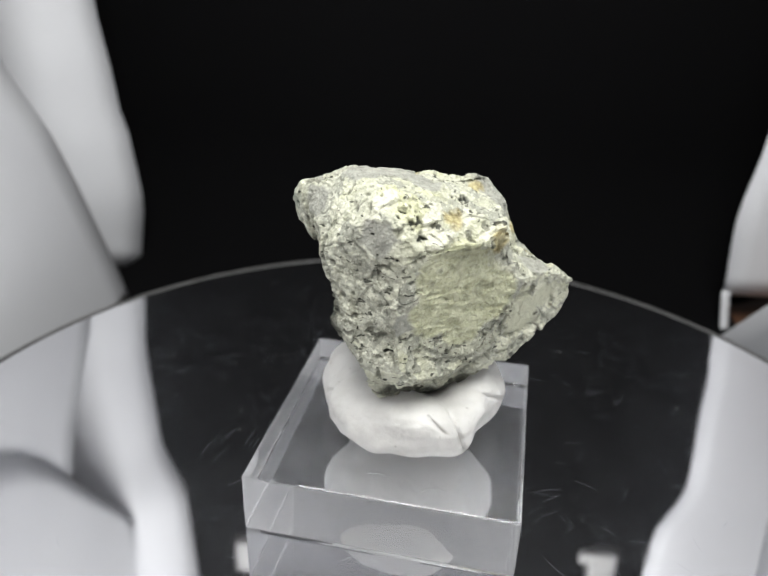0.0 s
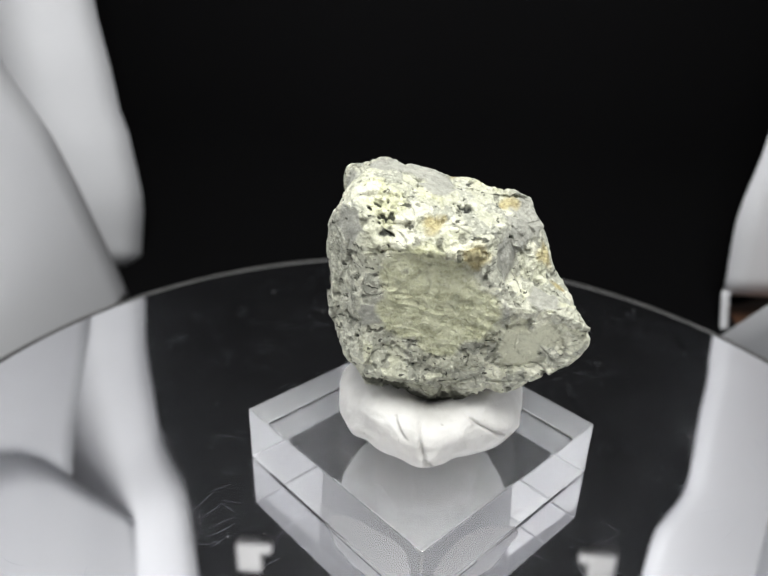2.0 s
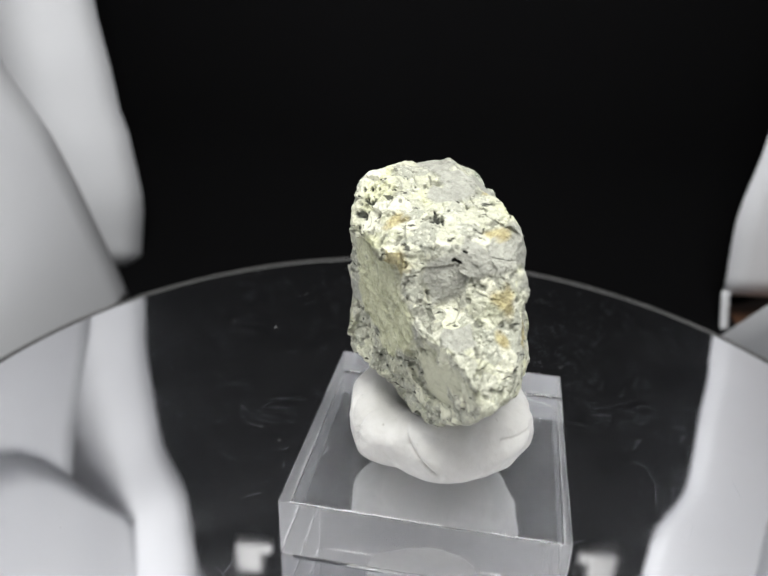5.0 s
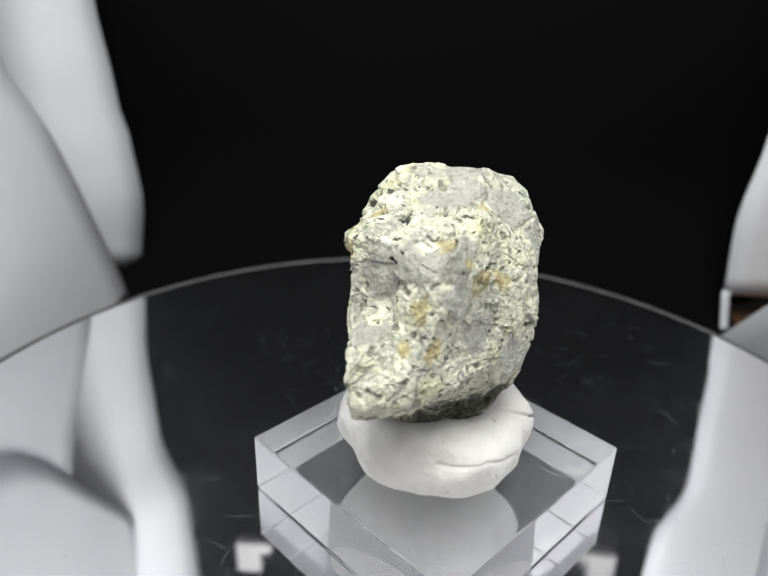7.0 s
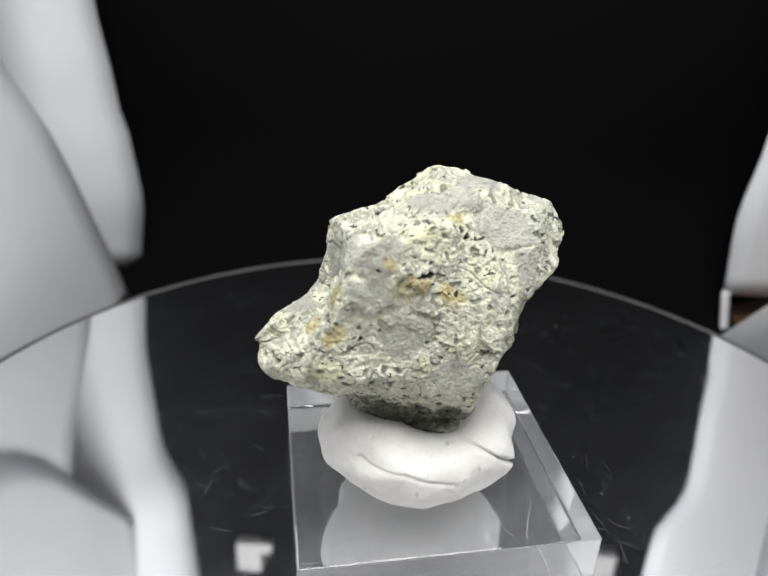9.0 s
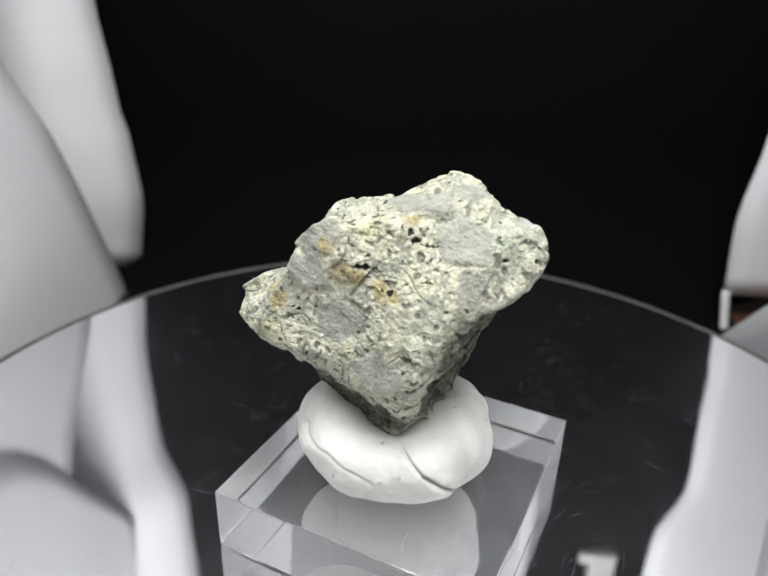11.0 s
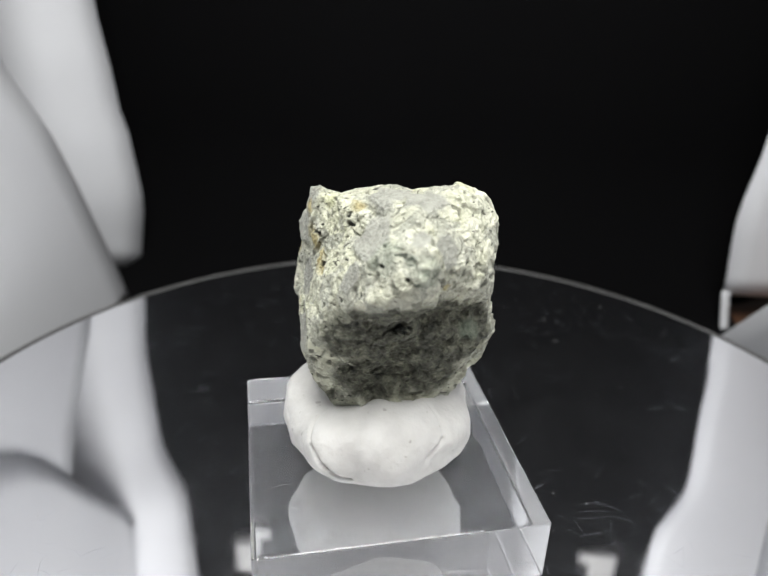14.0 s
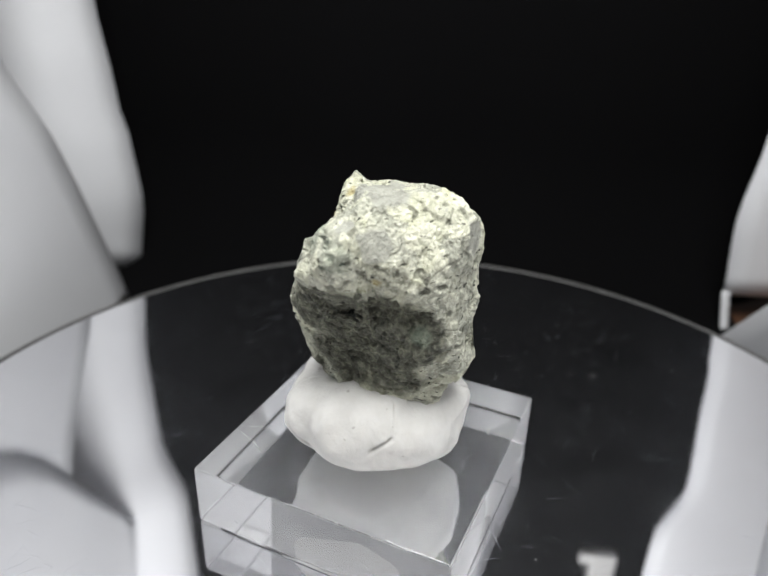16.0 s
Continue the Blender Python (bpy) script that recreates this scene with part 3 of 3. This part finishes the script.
# mineral patches and painted underside shade: place on the specimen and radius, in mm
PITS = [(9.6, -5.3, 42.0, 1.0), (4.4, -2.7, 44.1, 1.1), (11.2, 0.3, 39.9, 0.6), (-1.2, -13.6, 41.7, 0.9), (21.7, 0.7, 25.3, 1.2), (-1.7, -12.0, 43.6, 0.6), (-4.0, -12.5, 45.0, 0.6), (4.6, -1.9, 44.2, 0.8), (-4.5, -14.7, 38.3, 0.6), (12.1, 10.3, 30.1, 0.5), (8.4, 9.9, 39.8, 0.4), (-5.0, 6.7, 42.4, 0.8), (-2.3, 10.4, 35.5, 0.6), (2.4, 9.9, 38.6, 0.9), (-4.3, 6.4, 43.1, 0.9), (-7.0, 6.7, 41.8, 0.7), (1.6, 9.8, 38.5, 1.0), (1.1, 2.0, 45.2, 0.6), (-17.5, 6.3, 41.2, 0.4), (9.7, 11.2, 23.8, 0.6), (-13.5, 1.3, 29.1, 1.3), (-18.6, 5.9, 35.3, 0.9), (-15.1, -6.3, 32.4, 0.6)]
GREY_CLASTS = [(9.4, 9.0, 41.8, 3.5), (9.7, 10.2, 37.0, 2.9), (11.4, 2.5, 40.1, 2.6), (-12.0, 5.6, 42.8, 3.3), (-3.1, 1.3, 46.1, 2.7), (5.2, 10.4, 30.2, 2.8), (-2.3, 13.1, 23.4, 2.7), (11.4, -1.1, 38.4, 3.2), (17.4, 0.4, 32.0, 2.3), (10.2, 6.7, 41.3, 2.8), (13.5, -5.2, 30.2, 1.7), (-5.5, 1.3, 46.6, 2.9), (-13.6, 9.2, 38.1, 2.2), (-3.3, -14.5, 27.5, 2.0), (-0.8, -2.0, 45.5, 2.4), (-7.3, -14.6, 41.3, 2.5), (-18.5, 1.2, 44.7, 1.4), (-10.6, -2.4, 47.3, 3.1), (-17.5, -2.9, 42.4, 2.6)]
OCHRE_STAINS = [(3.4, -8.5, 42.7, 1.1), (10.9, -8.3, 39.1, 1.5), (7.3, 5.7, 43.2, 1.2), (14.1, 6.4, 35.3, 1.3), (17.3, 6.9, 31.4, 1.1), (15.4, 9.5, 30.4, 1.0), (11.5, -6.2, 39.1, 1.0), (4.1, 9.9, 37.6, 1.6), (-2.9, 10.6, 35.2, 0.8), (2.4, 10.0, 37.2, 1.3), (-1.1, 10.5, 35.4, 1.2), (7.0, 9.6, 40.4, 1.0), (14.4, 9.8, 30.7, 1.1), (-17.5, -3.4, 36.8, 0.7), (-4.2, 5.2, 44.8, 0.9)]
YELLOW_CRUST = [(-2.2, -10.7, 44.6, 3.5), (-3.9, -12.2, 45.1, 2.2), (-0.6, -4.0, 45.3, 2.2), (1.7, 7.9, 43.5, 2.0), (2.8, 12.2, 26.4, 2.1), (16.0, 9.7, 26.1, 2.6), (21.7, 6.6, 25.6, 2.0), (-5.2, -10.3, 46.6, 2.8), (6.7, 9.1, 42.6, 2.0), (-1.2, 12.2, 27.5, 2.1)]
OLIVE_FACE = [(4.0, -11.8, 33.8, 7.0), (9.0, -8.6, 29.5, 6.2), (1.5, -12.6, 28.0, 4.6), (5.2, -12.1, 38.0, 3.2), (6.0, -9.0, 24.5, 4.0)]
PALE_QUARTZ = [(16.5, -2.4, 23.5, 4.2), (19.5, -0.2, 26.0, 2.6)]
WHITE_CHIPS = [(1.8, 9.1, 41.0, 0.7)]
# painted shade with dark mineral, beneath the rock and below its ledge
SHADED_UNDERSIDE = [(-13.2, 8.6, 27.4, 3.9), (-14.9, 3.1, 28.0, 4.2), (-14.0, -2.8, 27.0, 4.3), (-14.3, -8.6, 26.7, 3.6), (-8.5, 4.2, 18.9, 4.2), (-11.1, -3.8, 19.0, 4.2), (-18.3, 1.8, 33.8, 2.3), (-15.3, -4.4, 31.3, 2.4), (-16.1, 8.2, 32.2, 2.0), (-18.0, 4.4, 32.6, 2.7), (-15.0, -1.7, 30.5, 2.8), (-15.1, -6.7, 30.2, 2.5), (-5.0, -11.5, 13.2, 1.5), (-2.3, -9.5, 12.1, 1.6), (0.5, -6.2, 10.3, 1.8), (3.8, -4.0, 9.8, 1.9), (7.4, -3.6, 11.1, 1.7), (10.2, -3.4, 12.7, 1.3), (7.4, 6.6, 14.5, 3.0), (1.4, 7.7, 13.2, 3.4), (-3.1, 10.2, 14.6, 2.6), (-12.5, 0.5, 22.8, 3.0), (-12.8, -5.5, 22.8, 3.2), (-11.0, 5.5, 22.8, 2.6)]
GREEN_TINT = [(-17.1, 5.8, 42.8, 3.4), (-20.7, 1.4, 41.8, 2.8), (-14.4, -8.6, 27.4, 2.3)]
PEPPERED = [(-8.4, -14.3, 38.0, 4.2), (-8.2, -14.6, 30.2, 4.4), (-5.7, -14.9, 23.1, 3.7), (-12.5, -12.7, 33.6, 2.9), (-16.6, -5.1, 40.2, 4.6), (-14.7, -10.4, 35.0, 3.7), (-20.9, 0.3, 40.5, 3.2), (-12.9, -13.3, 26.7, 2.9), (-16.5, 7.0, 41.1, 3.8), (-19.0, -0.1, 44.1, 3.8)]
SMALL_PITS = [(-7.5, -14.5, 38.6, 0.4), (-6.6, -14.7, 38.8, 0.3), (-10.7, -12.5, 43.5, 0.4), (-8.4, -14.3, 41.8, 0.3), (-6.8, -14.6, 42.5, 0.3), (-5.7, -15.0, 23.0, 0.5), (-8.8, -14.2, 39.9, 0.4), (-5.5, -14.7, 42.3, 0.3), (-11.5, -13.4, 30.8, 0.4), (-2.5, -13.1, 43.4, 0.6), (-4.6, -13.8, 44.4, 0.4), (-3.1, -11.0, 45.1, 0.4), (-3.0, -14.0, 42.7, 0.4), (-0.7, -10.8, 43.6, 0.4), (9.7, -9.2, 40.5, 0.3), (10.7, 1.3, 41.3, 0.4), (3.5, -0.8, 44.5, 0.5), (-1.7, 4.2, 45.5, 0.5), (-9.3, 10.4, 36.3, 0.4), (1.7, 7.3, 44.0, 0.5), (14.0, 10.3, 24.9, 0.4), (11.4, 10.3, 30.4, 0.5), (-21.3, 4.0, 40.7, 0.4), (1.7, 6.5, 44.5, 0.4), (-7.8, 6.4, 42.0, 0.4)]


def rock_radius(u):
    def body(facets):
        d = np.maximum(u @ np.array(facets).T, 0) + 0.01
        k = d.max(1, keepdims=True)
        return 1 / (k[:, 0] * ((d / k) ** 40).sum(1) ** (1 / 40))
    a, b = body(MAIN_FACETS), body(SPUR_FACETS)
    k = np.maximum(a, b)
    r = k * ((a / k) ** 24 + (b / k) ** 24) ** (1 / 24)
    g = np.ones(len(u))
    for x, y, z, high, tight in SWELLINGS + HOLLOWS + KNOBS + LEDGE_GROOVE + LEDGE_LIP + UNDERCUT + LEDGE_SHADE:
        v = np.array((x, y, z)) / math.sqrt(x * x + y * y + z * z)
        g += high * np.exp(tight * (u @ v - 1))
    r = r * np.clip(g, 0.4, 2)
    for n, far, mid, reach, fade, fill, top in CLEAVED:
        n, mid = np.array(n) / np.linalg.norm(n), np.array(mid) / np.linalg.norm(mid)
        inside = np.clip((reach + fade - np.degrees(np.arccos(np.clip(u @ mid, -1, 1)))) / fade, 0, 1)
        inside *= np.clip((top - r * u[:, 2] * 1000 + 0.12 * r * u[:, 0] * 1000) / 1.0, 0, 1)
        face = far / 1000 / np.maximum(u @ n, 0.2)
        r = np.where(inside > 0, np.minimum(r + fill / 1000 * inside, face + (1 - inside) * 0.004), r)
    return r


def patches(p, spots, wobble, edge, flat=(1, 1, 1)):
    """How far each point lies in any of the patches, with edges roughened by wobble."""
    out = np.zeros(len(p))
    for x, y, z, rad in spots:
        d = np.linalg.norm((p - np.array((x, y, z)) / 1000) * flat, axis=1) / (rad / 1000)
        out = np.maximum(out, np.clip((1 - d - wobble) * edge, 0, 1))
    return out


def chips(p, normals, count, tilt, deep, seed):
    """Small broken faces: how far each point moves outward to lie on the lowest of the planes round it."""
    pick = np.random.default_rng(seed)
    chosen = pick.choice(len(p), count, replace=False)
    seeds = p[chosen]
    faces = normals[chosen] + pick.normal(0, tilt, (count, 3))
    faces /= np.linalg.norm(faces, axis=1, keepdims=True)
    tree = KDTree(count)
    for k, q in enumerate(seeds):
        tree.insert(q, k)
    tree.balance()
    near = np.array([[k for _, k, _ in tree.find_n(q, 3)] for q in p])
    out = np.full(len(p), deep)
    for j in range(3):
        n = faces[near[:, j]]
        d = ((seeds[near[:, j]] - p) * n).sum(1)
        out = np.minimum(out, d)
    out = np.clip(out, -2 * deep, deep)
    return out - out.mean()


def clast_shape(p, normals, spot, pick):
    """One angular clast: how far inside it each point lies, and how far the point must move to lie on its flat face."""
    c = np.array(spot[:3]) / 1000
    rad = spot[3] * 1.22 / 1000
    close = np.linalg.norm(p - c, axis=1) < rad * 0.6
    if not close.any():
        close[np.argmin(np.linalg.norm(p - c, axis=1))] = True
    c = p[close].mean(0)
    n = normals[close].mean(0)
    n /= np.linalg.norm(n)
    a = np.cross(n, (0.3, 0.2, 0.9))
    a /= np.linalg.norm(a)
    b = np.cross(n, a)
    q = p - c
    inside = np.full(len(p), 1.0)
    sides = pick.integers(5, 8)
    for k in range(sides):
        t = 2 * math.pi * (k + pick.uniform(-0.3, 0.3)) / sides
        inside = np.minimum(inside, pick.uniform(0.75, 1.15) - (q @ a * math.cos(t) + q @ b * math.sin(t)) / rad)
    inside = np.where((np.abs(q @ n) < rad * 0.6) & (normals @ n > 0.3), inside, -1)
    return inside, -(q @ n), n


def specimen():
    bm = bmesh.new()
    bmesh.ops.create_icosphere(bm, subdivisions=9, radius=1.0)
    u = np.array([v.co[:] for v in bm.verts])
    u /= np.linalg.norm(u, axis=1, keepdims=True)
    p = u * rock_radius(u)[:, None] + np.array((0, 0, CORE.z))
    for v, q in zip(bm.verts, p):
        v.co = q
    bm.normal_update()
    normals = np.array([v.normal[:] for v in bm.verts])
    corners = np.array([[v.index for v in f.verts] for f in bm.faces])
    bm.free()
    vec = [Vector(q) for q in p]
    n1 = np.array([noise.noise(q * 240) for q in vec])
    n2 = np.array([noise.noise(q * 620) for q in vec])
    n3 = np.array([noise.noise(q * 1500) for q in vec])
    ridge = np.array([abs(noise.noise(Vector((q.x * 330 + q.z * 250, q.y * 330, q.z * 900)))) for q in vec])
    crag = np.array([noise.fractal(q * 300, 0.75, 2.2, 5) for q in vec])
    step = chips(p, normals, 300, 0.12, 0.00036, 3) + chips(p, normals, 3600, 0.13, 0.00008, 8)
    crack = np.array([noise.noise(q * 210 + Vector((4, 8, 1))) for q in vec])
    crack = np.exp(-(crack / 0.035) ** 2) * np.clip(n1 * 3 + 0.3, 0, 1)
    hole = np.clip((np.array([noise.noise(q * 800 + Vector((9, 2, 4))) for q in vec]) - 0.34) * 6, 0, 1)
    wob = 0.55 * n1 + 0.45 * n2
    pick = np.random.default_rng(5)
    owner, grey_m, flat = np.zeros(len(p), int), np.zeros(len(p)), np.zeros((len(p), 3))
    for k, spot in enumerate(GREY_CLASTS):
        inside, off, n = clast_shape(p, normals, spot, pick)
        inside = inside + 0.10 * n2
        m = np.clip(inside * 5, 0, 1)
        better = m > grey_m
        owner[better & (inside > 0.05)] = k + 1
        flat[better] = (np.clip(off[better], -0.0004, 0.0004) * 0.7 + 0.00012)[:, None] * m[better, None] * n
        grey_m = np.maximum(grey_m, m)
    ochre = patches(p, [(x, y, z, r * 1.45) for x, y, z, r in OCHRE_STAINS], wob * 1.4, 1.6)
    pit = patches(p, PITS + SMALL_PITS, wob * 1.1 + 1.1 * n3 + 0.25, 5, (0.8, 1.0, 1.5))
    olive = patches(p, OLIVE_FACE, wob * 0.25, 6)
    quartz = patches(p, PALE_QUARTZ + WHITE_CHIPS, wob * 0.4, 5)
    yellow = patches(p, YELLOW_CRUST, wob * 0.9, 1.8)
    under = patches(p, [(x, y, z, r * 1.6) for x, y, z, r in SHADED_UNDERSIDE], wob * 0.3, 3)
    green = patches(p, GREEN_TINT, wob * 0.9, 1.5)
    pepper = patches(p, [(x, y, z, r * 1.3) for x, y, z, r in PEPPERED], wob * 0.9, 2)
    grey_m = grey_m * (1 - pit)
    olive = olive * (1 - quartz)
    smooth = np.clip(np.maximum(np.maximum(grey_m * 0.8, quartz * 0.9), olive * 0.55), 0, 1)
    hole *= 1 - smooth
    lift = (1 - smooth) * (0.00016 * crag + 0.00013 * n2 + 0.00012 * n3 - 0.00026 * hole - 0.00018 * crack)
    lift += (1 - 0.7 * smooth) * 0.0003 * n1 + step * (1 - 0.6 * np.maximum(np.maximum(olive, quartz), grey_m))
    worn = np.clip((0.0355 - p[:, 2] + 0.002 * n1) / 0.004, 0.12, 1)
    lift += olive * worn * (0.0004 * (0.25 - ridge) + 0.00022 * crag + 0.00012 * n2) - 0.0005 * pit
    lift -= 0.0007 * np.clip(normals[:, 2], 0, 1) ** 1.5 + 0.0001
    pos = p + normals * lift[:, None] + flat
    sheets = (("minerals", (grey_m, ochre, pit)), ("crusts", (olive, quartz, yellow)), ("tints_and_shade", (under, green, np.maximum(hole, crack * (1 - smooth)))), ("zones", (pepper, pepper, pepper)))
    ids = owner[corners]
    piece = np.where((ids == ids[:, :1]).all(1), ids[:, 0], 0)
    body = None
    for k in range(len(GREY_CLASTS) + 1):
        tris = corners[piece == k]
        if len(tris) < 20:
            piece[piece == k] = 0 if k else piece[piece == k]
            continue
        used, local = np.unique(tris, return_inverse=True)
        me = bpy.data.meshes.new("mineral_specimen" if k == 0 else "grey_clast")
        me.from_pydata(pos[used].tolist(), [], local.reshape(-1, 3).tolist())
        me.materials.append(ROCK)
        me.polygons.foreach_set("use_smooth", [True] * len(me.polygons))
        full = np.ones((len(used), 4))
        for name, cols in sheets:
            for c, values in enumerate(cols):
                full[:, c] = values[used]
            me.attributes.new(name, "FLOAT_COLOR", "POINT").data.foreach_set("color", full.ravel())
        ob = new(me.name, me)
        if k == 0:
            body = ob
        else:
            ob.parent = body
            ob["label"] = "smooth grey angular clast"
    return body


rock = tagged(specimen(), "rough grey-green mineral specimen with pale crust, dark pits and ochre stains", "mineral")
ROCK_BASE = pose(CORE.x, CORE.y, BLOCK_TOP)


# ---- motion ----
def motions():
    """All that stands on the platter turns with it at an even speed."""
    times = [0.5 * k for k in range(33)]
    for ob, base in ((block, BLOCK_BASE), (lump, LUMP_BASE), (rock, ROCK_BASE), (platter, pose(0, 0, 0)), (ring, pose(0, 0, 0))):
        walk(ob, [(t, pose(0, 0, 0, 0, 0, SPIN * t) @ base) for t in times])


motions()
